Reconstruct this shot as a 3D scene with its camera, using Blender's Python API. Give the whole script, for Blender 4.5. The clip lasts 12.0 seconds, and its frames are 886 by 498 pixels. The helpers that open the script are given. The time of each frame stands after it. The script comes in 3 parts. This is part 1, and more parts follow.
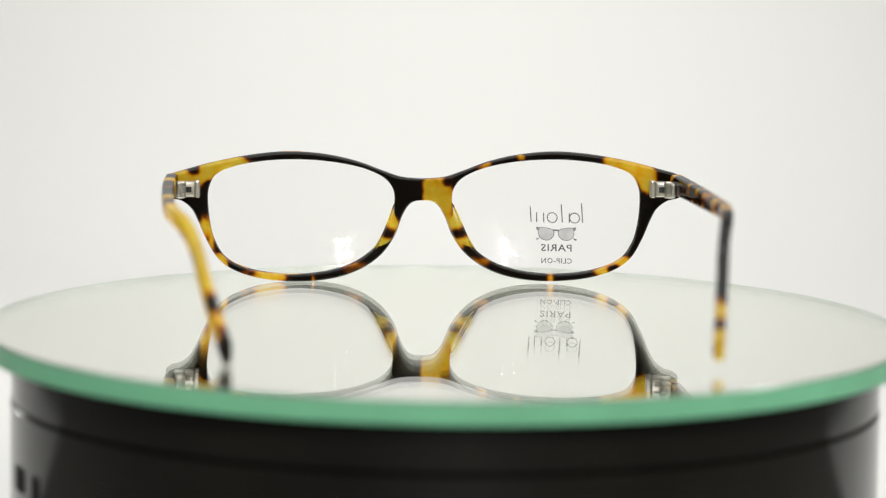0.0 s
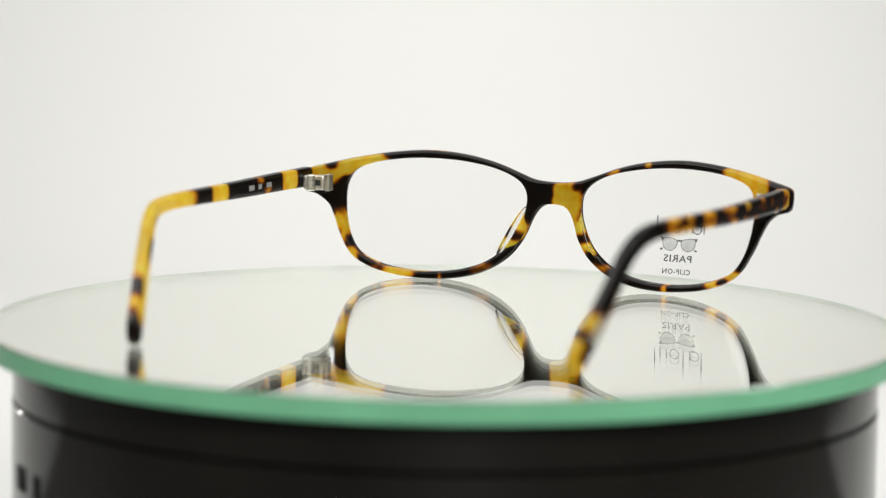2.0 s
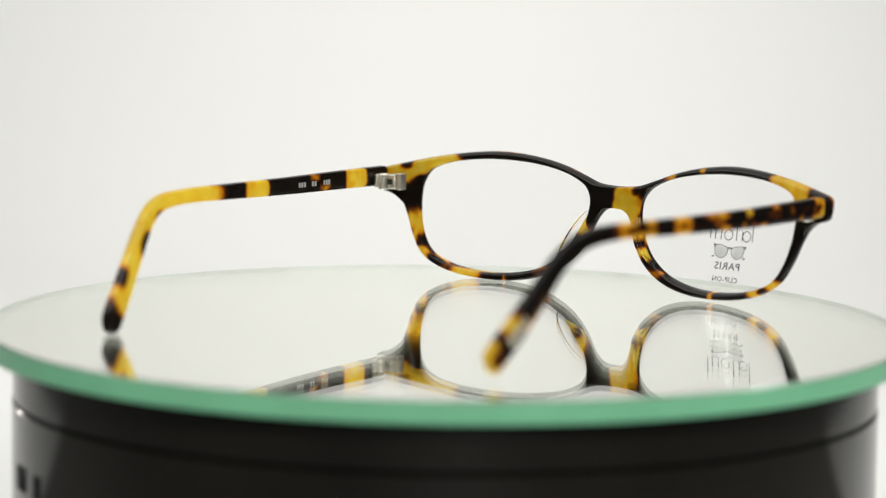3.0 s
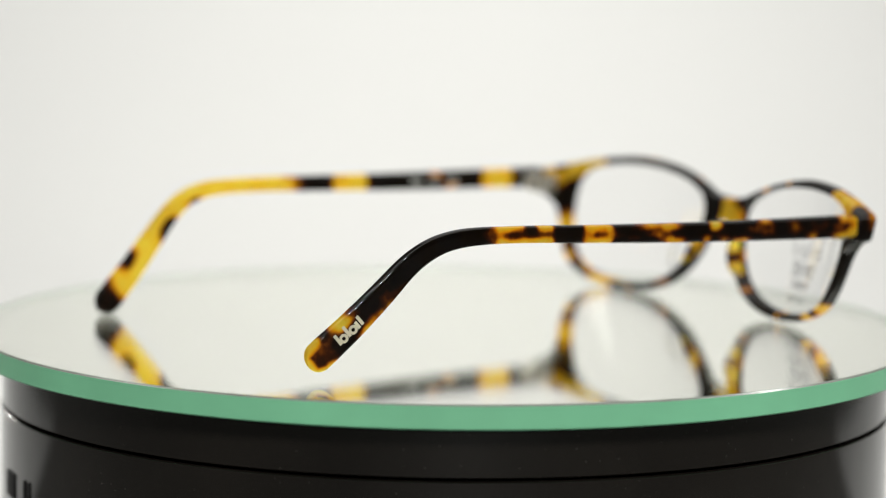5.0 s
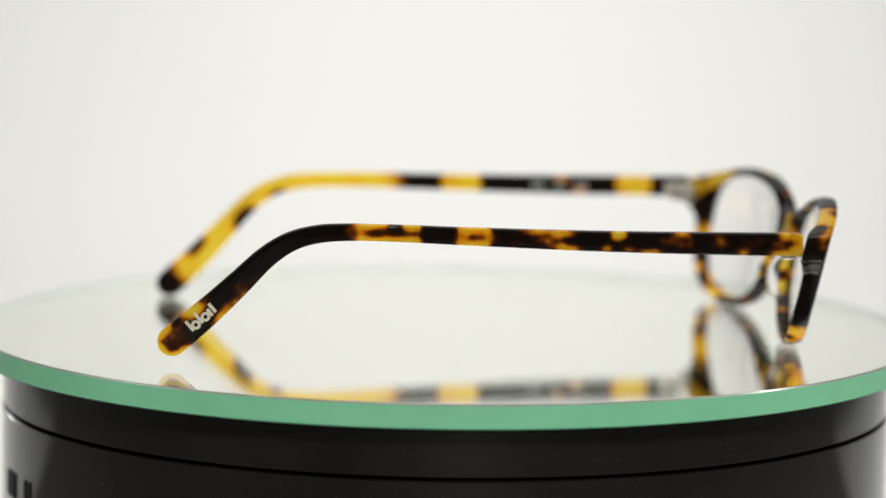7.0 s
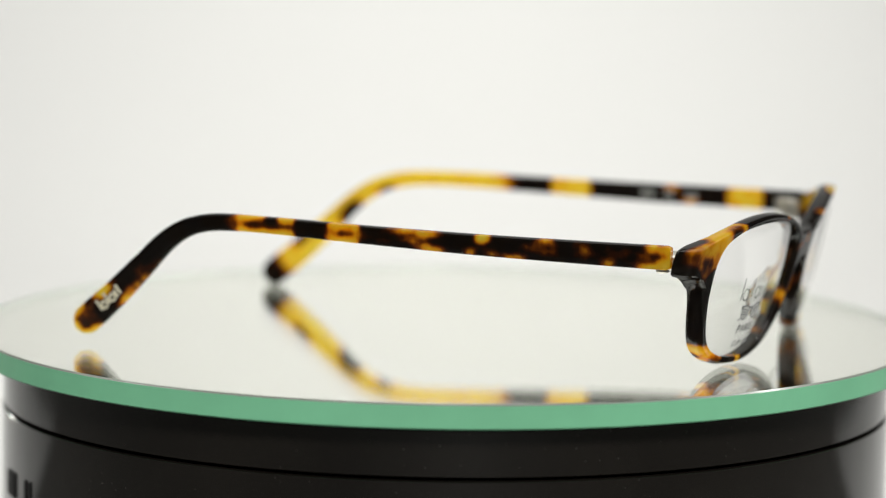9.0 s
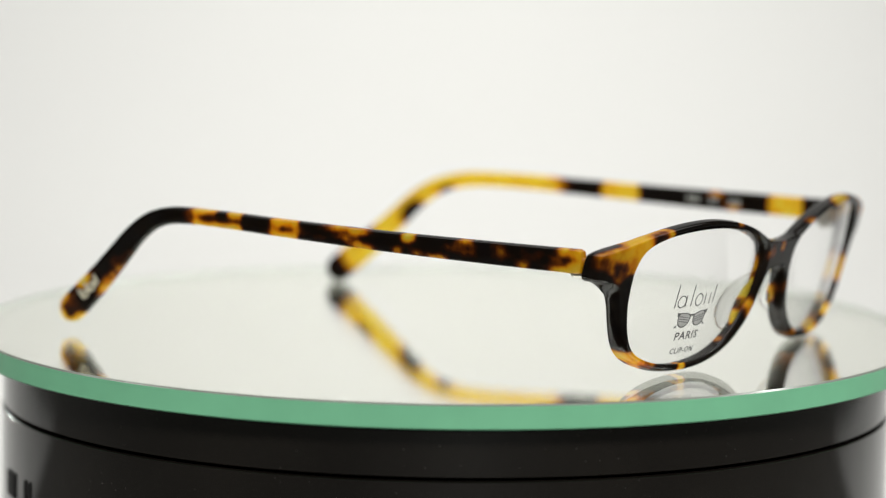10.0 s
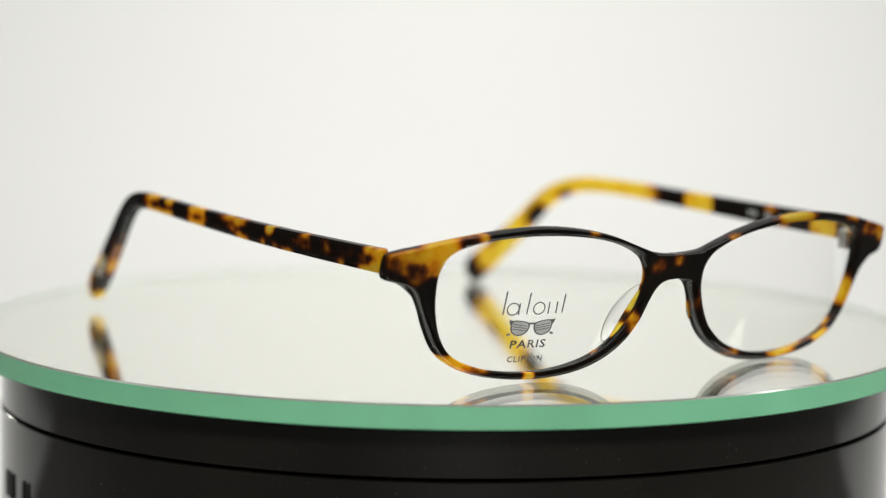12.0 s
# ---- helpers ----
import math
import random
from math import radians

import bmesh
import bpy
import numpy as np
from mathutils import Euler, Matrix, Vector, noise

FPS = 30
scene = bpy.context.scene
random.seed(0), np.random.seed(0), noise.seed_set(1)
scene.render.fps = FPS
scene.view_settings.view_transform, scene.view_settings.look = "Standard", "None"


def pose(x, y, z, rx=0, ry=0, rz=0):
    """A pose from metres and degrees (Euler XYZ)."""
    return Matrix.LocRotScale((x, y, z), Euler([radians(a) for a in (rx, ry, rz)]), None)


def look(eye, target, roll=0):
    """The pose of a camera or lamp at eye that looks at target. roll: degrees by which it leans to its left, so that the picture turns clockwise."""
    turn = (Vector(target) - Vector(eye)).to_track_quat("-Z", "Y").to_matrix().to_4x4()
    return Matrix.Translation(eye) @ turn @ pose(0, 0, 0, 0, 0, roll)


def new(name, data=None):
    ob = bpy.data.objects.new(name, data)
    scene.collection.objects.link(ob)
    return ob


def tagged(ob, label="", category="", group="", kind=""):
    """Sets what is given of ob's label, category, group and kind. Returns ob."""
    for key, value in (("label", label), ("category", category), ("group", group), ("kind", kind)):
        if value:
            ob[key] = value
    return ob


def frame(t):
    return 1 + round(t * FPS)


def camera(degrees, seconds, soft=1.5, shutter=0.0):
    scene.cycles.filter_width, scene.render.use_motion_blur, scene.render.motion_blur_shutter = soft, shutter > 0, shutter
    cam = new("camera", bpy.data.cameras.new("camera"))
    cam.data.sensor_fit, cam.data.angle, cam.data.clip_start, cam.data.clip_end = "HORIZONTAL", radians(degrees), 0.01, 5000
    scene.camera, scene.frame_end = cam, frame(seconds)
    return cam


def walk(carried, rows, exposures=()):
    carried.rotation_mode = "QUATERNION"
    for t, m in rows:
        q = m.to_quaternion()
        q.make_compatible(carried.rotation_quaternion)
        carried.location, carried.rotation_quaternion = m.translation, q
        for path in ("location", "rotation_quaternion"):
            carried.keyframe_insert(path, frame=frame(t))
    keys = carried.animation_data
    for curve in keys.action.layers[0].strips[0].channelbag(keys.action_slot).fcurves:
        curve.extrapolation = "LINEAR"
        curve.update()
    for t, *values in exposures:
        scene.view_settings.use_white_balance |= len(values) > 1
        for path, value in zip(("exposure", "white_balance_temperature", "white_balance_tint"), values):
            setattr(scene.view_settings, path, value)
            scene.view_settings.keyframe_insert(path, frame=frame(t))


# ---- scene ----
# The camera stands before a turntable and looks slightly down; the focus pull breathes a little.
cam = camera(15.18, 12.0, soft=1.2)
EYE, PITCH, YAW, ROLL = Vector((0.0, -0.8072, 0.1185)), 7.06, -0.074, 0.837
AIM = Vector((math.sin(radians(YAW)) * math.cos(radians(PITCH)), math.cos(radians(YAW)) * math.cos(radians(PITCH)), -math.sin(radians(PITCH))))
BREATH = [(0.0, -0.0030), (1.6, -0.0054), (3.2, -0.0058), (4.8, 0.0125), (7.2, 0.0112), (8.8, 0.0108), (12.0, 0.0140)]
walk(cam, [(t, look(EYE + AIM * d, EYE + AIM * (d + 1.0), ROLL)) for t, d in BREATH])

# ---- light ----
world = bpy.data.worlds.new("studio")
scene.world = world
world.use_nodes = True
world.node_tree.nodes["Background"].inputs["Color"].default_value = (1.0, 0.97, 0.93, 1)
world.node_tree.nodes["Background"].inputs["Strength"].default_value = 0.02


def area_lamp(name, eye, target, sx, sy, watts, colour=(0.975, 0.975, 0.935)):
    data = bpy.data.lights.new(name, "AREA")
    data.shape, data.size, data.size_y, data.energy, data.color = "RECTANGLE", sx, sy, watts, colour
    ob = new(name, data)
    ob.matrix_world = look(eye, target)
    return ob


area_lamp("softbox_overhead", (0.0, 0.50, 1.45), (0.0, 0.50, 0.0), 4.2, 1.1, 27.0)
# unseen fill lamp, added to brighten the paper sweep evenly
area_lamp("backdrop_fill", (-0.10, 0.0, 1.40), (-0.04, 1.25, 0.25), 4.4, 0.5, 17.2)


def led(x, y, z, watts, radius=0.014):
    """A small bright LED lens that shines on the turntable."""
    data = bpy.data.lights.new("led_spot", "SPOT")
    data.shadow_soft_size, data.energy, data.color = radius, watts, (0.975, 0.975, 0.935)
    data.spot_size, data.spot_blend = radians(60), 0.6
    ob = new("led_spot", data)
    ob.matrix_world = look((x, y, z), (0.0, 0.0, 0.0))


# a small cluster of LEDs before the set and single ones at its sides
for k in range(5):
    for x in (0.09, 0.20):
        led(x, -1.55, 0.84 + 0.075 * k, 6.6, 0.007)
led(-0.52, 0.80, 0.20, 2.0, 0.006)
led(-0.26, -1.30, 0.37, 0.15, 0.003)
led(0.85, 0.10, 0.70, 8.0, 0.010)
scene.view_settings.exposure = 0.0
# light goes to and fro many times between the glass face and the silvering
scene.cycles.max_bounces, scene.cycles.glossy_bounces, scene.cycles.transmission_bounces = 24, 16, 24

# ---- materials ----


def material(name):
    m = bpy.data.materials.new(name)
    m.use_nodes = True
    return m, m.node_tree.nodes, m.node_tree.links, m.node_tree.nodes["Principled BSDF"]


def noise_node(nodes, links, scale, detail=3.0, rough=0.55):
    co = nodes.new("ShaderNodeTexCoord")
    n = nodes.new("ShaderNodeTexNoise")
    n.inputs["Scale"].default_value, n.inputs["Detail"].default_value, n.inputs["Roughness"].default_value = scale, detail, rough
    links.new(co.outputs["Object"], n.inputs["Vector"])
    return n


def ramp_node(nodes, links, source, stops):
    r = nodes.new("ShaderNodeValToRGB")
    while len(r.color_ramp.elements) < len(stops):
        r.color_ramp.elements.new(0.5)
    for e, (pos, c) in zip(r.color_ramp.elements, stops):
        e.position, e.color = pos, (*c, 1)
    links.new(source, r.inputs["Fac"])
    return r


def bump_node(nodes, links, source, target, strength, distance):
    b = nodes.new("ShaderNodeBump")
    b.inputs["Strength"].default_value, b.inputs["Distance"].default_value = strength, distance
    links.new(source, b.inputs["Height"])
    links.new(b.outputs["Normal"], target)


def plain(name, colour, roughness=0.5, metallic=0.0, scale=60.0, vary=0.12, bump=0.0):
    """A surface of one colour with a fine uneven tone and gloss."""
    m, nodes, links, bsdf = material(name)
    n = noise_node(nodes, links, scale)
    lo, hi = [c * (1 - vary) for c in colour], [min(1, c * (1 + vary)) for c in colour]
    r = ramp_node(nodes, links, n.outputs["Fac"], [(0.3, lo), (0.7, hi)])
    links.new(r.outputs["Color"], bsdf.inputs["Base Color"])
    g = nodes.new("ShaderNodeMapRange")
    g.inputs["To Min"].default_value, g.inputs["To Max"].default_value = roughness * 0.8, roughness * 1.2
    links.new(n.outputs["Fac"], g.inputs["Value"])
    links.new(g.outputs["Result"], bsdf.inputs["Roughness"])
    bsdf.inputs["Metallic"].default_value = metallic
    if bump:
        bump_node(nodes, links, n.outputs["Fac"], bsdf.inputs["Normal"], bump, 0.001)
    return m


def tortoise():
    """Polished acetate: the blot pattern comes from the sheet's own dye, stored along the piece, broken up by noise."""
    m, nodes, links, bsdf = material("tortoiseshell_acetate")
    dye = nodes.new("ShaderNodeAttribute")
    dye.attribute_name = "dye"
    wide, fine = noise_node(nodes, links, 240.0, 1.6), noise_node(nodes, links, 900.0, 2.0)
    a = nodes.new("ShaderNodeMath")
    a.operation = "MULTIPLY_ADD"
    links.new(wide.outputs["Fac"], a.inputs[0])
    a.inputs[1].default_value = 0.68
    links.new(dye.outputs["Fac"], a.inputs[2])
    b = nodes.new("ShaderNodeMath")
    b.operation = "MULTIPLY_ADD"
    links.new(fine.outputs["Fac"], b.inputs[0])
    b.inputs[1].default_value = 0.08
    links.new(a.outputs[0], b.inputs[2])
    c = nodes.new("ShaderNodeMath")
    c.operation = "SUBTRACT"
    links.new(b.outputs[0], c.inputs[0])
    c.inputs[1].default_value = 0.375
    r = ramp_node(nodes, links, c.outputs[0], [(0.0, (0.013, 0.011, 0.010)), (0.29, (0.017, 0.012, 0.010)), (0.40, (0.055, 0.018, 0.008)), (0.50, (0.24, 0.070, 0.010)),
                                               (0.59, (0.74, 0.29, 0.012)), (0.70, (0.91, 0.58, 0.022)), (0.90, (0.94, 0.77, 0.09))])
    cloud = noise_node(nodes, links, 150.0, 2.0)
    gold = ramp_node(nodes, links, cloud.outputs["Fac"], [(0.36, (0.97, 0.86, 0.66)), (0.58, (1.0, 1.0, 1.0))])
    tone = nodes.new("ShaderNodeMix")
    tone.data_type, tone.blend_type = "RGBA", "MULTIPLY"
    tone.inputs["Factor"].default_value = 1.0
    links.new(r.outputs["Color"], tone.inputs["A"])
    links.new(gold.outputs["Color"], tone.inputs["B"])
    links.new(tone.outputs["Result"], bsdf.inputs["Base Color"])
    bsdf.inputs["Roughness"].default_value = 0.03
    bsdf.inputs["IOR"].default_value = 1.49
    bump_node(nodes, links, wide.outputs["Fac"], bsdf.inputs["Normal"], 0.05, 0.0004)
    inner = nodes.new("ShaderNodeBsdfTranslucent")
    links.new(tone.outputs["Result"], inner.inputs["Color"])
    mix = nodes.new("ShaderNodeMixShader")
    mix.inputs["Fac"].default_value = 0.56
    links.new(bsdf.outputs[0], mix.inputs[1])
    links.new(inner.outputs[0], mix.inputs[2])
    links.new(mix.outputs[0], nodes["Material Output"].inputs["Surface"])
    return m


def clear(name, tint, roughness=0.0, ior=1.5):
    m, nodes, links, bsdf = material(name)
    bsdf.inputs["Base Color"].default_value = (*tint, 1)
    bsdf.inputs["Transmission Weight"].default_value = 1.0
    bsdf.inputs["Roughness"].default_value = roughness
    bsdf.inputs["IOR"].default_value = ior
    return m


ACETATE = tortoise()
LENS = clear("demo_lens_plastic", (1.0, 1.0, 1.0), 0.0, 1.33)
GLASS = clear("clear_glass", (0.997, 1.0, 0.995))
MIRROR, _n, _l, _b = material("silvered_mirror")
_b.inputs["Base Color"].default_value, _b.inputs["Metallic"].default_value, _b.inputs["Roughness"].default_value = (0.985, 0.995, 0.95, 1), 1.0, 0.003
EDGE = plain("green_ground_glass_edge", (0.32, 0.85, 0.51), 0.30, 0.0, 45.0, 0.06)
# flat grey in place of what the glass edge reflects inside
EDGE_REFLECTION = plain("painted_edge_reflection", (0.42, 0.45, 0.41), 0.3, 0.0, 60.0, 0.05)
CHAMFER = plain("dull_glass_arris", (0.30, 0.33, 0.29), 0.2, 0.0, 80.0, 0.1)
DRUM = plain("black_gloss_plastic", (0.014, 0.012, 0.010), 0.13, 0.0, 26.0, 0.30, 0.04)
_t = DRUM.node_tree
_b = _t.nodes["Principled BSDF"]
_co, _v = _t.nodes.new("ShaderNodeTexCoord"), _t.nodes.new("ShaderNodeTexVoronoi")
_v.inputs["Scale"].default_value = 420.0
_t.links.new(_co.outputs["Object"], _v.inputs["Vector"])
_dust = ramp_node(_t.nodes, _t.links, _v.outputs["Distance"], [(0.05, (1, 1, 1)), (0.09, (0, 0, 0))])
_mix = _t.nodes.new("ShaderNodeMix")
_mix.data_type, _mix.blend_type = "RGBA", "MIX"
_was = _b.inputs["Base Color"].links[0].from_socket
_t.links.new(_dust.outputs["Color"], _mix.inputs["Factor"])
_t.links.new(_was, _mix.inputs["A"])
_mix.inputs["B"].default_value = (0.055, 0.052, 0.047, 1)
_t.links.new(_mix.outputs["Result"], _b.inputs["Base Color"])
# for the feet, the hinge slots and the drum's built-in dark reflection
DULL_BLACK = plain("dull_black", (0.006, 0.006, 0.006), 0.6)
STEEL = plain("brushed_nickel", (0.66, 0.63, 0.56), 0.36, 1.0, 300.0, 0.1, 0.05)
INK = plain("grey_lens_print", (0.055, 0.055, 0.06), 0.6, 0.0, 500.0, 0.1)
INK_MID = plain("mid_grey_lens_print", (0.12, 0.12, 0.125), 0.6, 0.0, 500.0, 0.1)
INK_SOFT = plain("pale_grey_lens_print", (0.50, 0.50, 0.50), 0.6, 0.0, 500.0, 0.1)
CREAM = plain("cream_foil_print", (0.62, 0.57, 0.43), 0.4, 0.0, 500.0, 0.08)
PALE = plain("pale_grey_print", (0.33, 0.33, 0.31), 0.5, 0.0, 500.0, 0.08)
PAPER = plain("white_backdrop_paper", (0.80, 0.795, 0.785), 0.8, 0.0, 2.2, 0.012)
WALL = plain("grey_studio_wall", (0.18, 0.176, 0.168), 0.8, 0.0, 3.0, 0.08)
BOARD = plain("dark_studio_floor", (0.17, 0.16, 0.15), 0.6, 0.0, 5.0, 0.15)

# ---- mesh helpers ----
MM = 0.001


def mesh_from(name, verts, faces, mat, smooth=True, dye=None):
    me = bpy.data.meshes.new(name)
    me.from_pydata([tuple(v) for v in verts], [], faces)
    if dye is not None:
        layer = me.attributes.new("dye", "FLOAT", "POINT")
        layer.data.foreach_set("value", [float(d) for d in dye])
    bm = bmesh.new()
    bm.from_mesh(me)
    bmesh.ops.remove_doubles(bm, verts=bm.verts, dist=2e-6)
    bmesh.ops.recalc_face_normals(bm, faces=bm.faces)
    bm.to_mesh(me)
    bm.free()
    me.polygons.foreach_set("use_smooth", [smooth] * len(me.polygons))
    if smooth:
        me.set_sharp_from_angle(angle=radians(38))
    me.materials.append(mat)
    return me


def part(name, me, parent=None, label=""):
    ob = new(name, me)
    if parent:
        ob.parent = parent
    if label:
        ob["label"] = label
    return ob


def lathe(profile, steps=256, closed=False):
    """Verts and faces of a profile of (radius, height) turned about z."""
    verts, faces, n = [], [], len(profile)
    for i in range(steps):
        a = 2 * math.pi * i / steps
        verts += [(r * math.cos(a), r * math.sin(a), z) for r, z in profile]
    for i in range(steps):
        j = (i + 1) % steps
        for k in range(n if closed else n - 1):
            l = (k + 1) % n
            faces.append((i * n + k, j * n + k, j * n + l, i * n + l))
    return verts, faces


def box_mesh(name, sx, sy, sz, mat, bevel=0.0, segments=2):
    bm = bmesh.new()
    bmesh.ops.create_cube(bm, size=1.0)
    bmesh.ops.scale(bm, vec=(sx, sy, sz), verts=bm.verts)
    if bevel:
        bmesh.ops.bevel(bm, geom=list(bm.edges), offset=bevel, segments=segments, profile=0.6, affect="EDGES")
    me = bpy.data.meshes.new(name)
    bm.to_mesh(me)
    bm.free()
    me.polygons.foreach_set("use_smooth", [bevel > 0] * len(me.polygons))
    me.materials.append(mat)
    return me


def curve_points(ctrl, count, closed=False):
    """Points at even steps along a smooth curve through the control points."""
    p = np.array(ctrl, float)
    n, dense = len(p), []
    for i in range(n if closed else n - 1):
        a, b, c, d = (p[(i + k - 1) % n] if closed else p[min(max(i + k - 1, 0), n - 1)] for k in range(4))
        for u in np.linspace(0, 1, 40, endpoint=False):
            dense.append(0.5 * (2 * b + (c - a) * u + (2 * a - 5 * b + 4 * c - d) * u * u + (3 * b - a - 3 * c + d) * u ** 3))
    dense.append(p[0] if closed else p[-1])
    dense = np.array(dense)
    run = np.concatenate([[0], np.cumsum(np.linalg.norm(np.diff(dense, axis=0), axis=1))])
    at = np.linspace(0, run[-1], count, endpoint=not closed)
    return np.stack([np.interp(at, run, dense[:, k]) for k in range(dense.shape[1])], 1)


# ---- studio ----
def studio():
    # white paper sweep: table, bend and upright
    profile = [(0.14, -0.0955), (0.75, -0.0955)]
    profile += [(0.75 + 0.45 * math.sin(a), 0.3545 - 0.45 * math.cos(a)) for a in np.linspace(0.08, math.pi / 2, 24)]
    profile += [(1.20, 0.6), (1.20, 1.25)]
    verts, faces = [], []
    for y, z in profile:
        verts += [(-0.48, y, z), (0.48, y, z)]
    for i in range(len(profile) - 1):
        faces.append((2 * i, 2 * i + 1, 2 * i + 3, 2 * i + 2))
    sweep = part("backdrop", mesh_from("backdrop", verts, faces, PAPER))
    mod = sweep.modifiers.new("thickness", "SOLIDIFY")
    mod.thickness, mod.offset = 0.003, -1
    tagged(sweep, "seamless white paper sweep behind the turntable", "backdrop", kind="structure")
    for name, size, at, mat, what in (
            ("floor", (4.6, 5.0, 0.1), (0, -0.6, -0.90), BOARD, "dark studio floor"),
            ("ceiling", (4.6, 5.0, 0.1), (0, -0.6, 2.05), WALL, "grey studio ceiling"),
            ("wall_north", (4.6, 0.1, 2.85), (0, 1.95, 0.575), WALL, "grey painted studio wall"),
            ("wall_south", (4.6, 0.1, 2.85), (0, -3.15, 0.575), WALL, "grey painted studio wall"),
            ("wall_west", (0.1, 5.0, 2.85), (-2.35, -0.6, 0.575), WALL, "grey painted studio wall"),
            ("wall_east", (0.1, 5.0, 2.85), (2.35, -0.6, 0.575), WALL, "grey painted studio wall")):
        ob = part(name, box_mesh(name, *size, mat))
        ob.location = at
        tagged(ob, what, name.split("_")[0], kind="structure")
    top = part("table", box_mesh("table", 1.7, 2.15, 0.04, plain("grey_table_board", (0.12, 0.117, 0.11), 0.5), 0.004))
    top.location = (0, 0.32, -0.1199)
    tagged(top, "plain board table under the paper sweep", "table", kind="structure")


# ---- turntable ----
DISC_R, DISC_H, DRUM_R = 0.1131, 0.0055, 0.1063


def turntable():
    base = tagged(new("turntable"), "black glossy plastic turntable drum on a grey board", "turntable")
    base.location = (0, 0, -0.0995)
    z0 = -0.0995
    lid = [(0.0, -0.0058), (0.100, -0.0058), (0.1050, -0.0058), (0.1057, -0.0060), (0.1061, -0.0064), (DRUM_R, -0.0070), (DRUM_R, -0.0071), (DRUM_R, -0.0167), (DRUM_R, -0.0168), (0.1062, -0.0169), (0.1061, -0.0170), (0.098, -0.0170)]
    body = [(0.098, -0.0178), (0.1062, -0.0178), (0.1064, -0.0179), (DRUM_R + 0.0002, -0.0180), (DRUM_R + 0.0002, -0.0181), (DRUM_R + 0.0002, -0.0945), (DRUM_R + 0.0002, -0.095), (0.1055, -0.0990), (0.0, -0.0990)]
    part("lid", mesh_from("lid", *lathe([(r, z - z0) for r, z in lid], 320), DRUM), base, "black glossy lid ring")
    part("body", mesh_from("body", *lathe([(r, z - z0) for r, z in body], 320), DRUM), base)
    # dark blocks low on the side, a dark reflection of the room built as marks
    for angle, width, height in ((-70.5, 0.0075, 0.0058), (-64.2, 0.0010, 0.0060), (-62.6, 0.0010, 0.0060)):
        a = radians(-90 + angle)
        slot = part("reflection_mark", box_mesh("reflection_mark", width, 0.0012, height, DULL_BLACK, 0.0002), base)
        slot.matrix_local = Matrix.Translation((DRUM_R * math.cos(a), DRUM_R * math.sin(a), -0.0335 - z0)) @ pose(0, 0, 0, 0, 0, angle)
    foot = lathe([(0.0, -0.0005), (0.012, -0.0005), (0.0125, 0.0), (0.0125, 0.0012), (0.0, 0.0012)], 32)
    for k in range(4):
        f = part("foot", mesh_from("foot", *foot, DULL_BLACK), base)
        f.location = (0.08 * math.cos(k * math.pi / 2), 0.08 * math.sin(k * math.pi / 2), 0.0)


def mirror_disc():
    disc = tagged(new("mirror_disc"), "round silvered mirror plate with a pale green edge on the turntable", "mirror plate")
    r = DISC_R - 0.0003
    part("mirror", mesh_from("mirror", *lathe([(0.0, -0.0052), (0.04, -0.0052), (0.08, -0.0052), (r - 0.0001, -0.0052)], 320), MIRROR), disc, "silvered mirror layer")
    part("glass_sheet", mesh_from("glass_sheet", *lathe([(0.0, 0.0), (0.04, 0.0), (0.08, 0.0), (r, 0.0)], 320), GLASS, False), disc, "clear glass face")
    # added lining: its grey stands in for reflections within the edge
    part("edge_lining", mesh_from("edge_lining", *lathe([(r - 0.0003, -0.0001), (r - 0.0003, -0.0050)], 320), EDGE_REFLECTION), disc, "added grey lining painted like the reflections inside the glass edge")
    part("arris", mesh_from("arris", *lathe([(r, 0.0), (DISC_R, -0.0004)], 320), CHAMFER, False), disc, "thin dull ground arris")
    part("edge", mesh_from("edge", *lathe([(DISC_R, -0.0004), (DISC_R, -DISC_H + 0.0003), (r, -DISC_H), (0.0, -DISC_H)], 320), EDGE, False), disc, "pale green ground glass edge")
    for ob in disc.children:
        if ob.name.startswith("glass_sheet"):
            ob.visible_shadow = False
            if ob.data.polygons[0].normal.z < 0:
                ob.data.flip_normals()
    return disc


# ---- eyeglasses ----
PROFILE_OUT = [(0, 26.9), (6, 27.4), (11, 29.0), (18, 31.5), (26, 33.3), (35.5, 34.2), (45, 33.7), (55, 32.2), (63, 30.4), (67.6, 29.2), (68.7, 28.0),
               (68.7, 24.2), (67.7, 23.1), (65.0, 22.3), (62.2, 20.0), (60.3, 16.5), (58.3, 12.0), (55.2, 6.9), (50.5, 3.5), (43, 1.2), (33, 0.3), (24, 1.1),
               (17, 3.4), (11.5, 7.2), (8, 12), (6, 17), (4.2, 19.9), (2.2, 21.1), (0, 21.4)]
PROFILE_IN = [(35.5, 32.4), (44, 32.0), (51, 30.8), (55.8, 28.8), (57.8, 25.4), (58.1, 21.4), (57.4, 15.5), (55.9, 10.6), (52.8, 6.4), (47, 3.7), (40, 2.3),
              (32.5, 2.0), (25, 2.9), (18, 5.3), (12.5, 9.6), (9.3, 14.8), (7.9, 19.5), (8.1, 24), (11, 27.5), (17, 30.1), (26, 31.8)]
LENS_MID = np.array((33.0, 20.0))


def face_y(x, z):
    """Depth of the front's outer face in mm: leaning top forward and wrapped at the ends."""
    return 81.4 + 0.245 * z - 0.00219 * x * x - 2.0e-8 * x ** 4


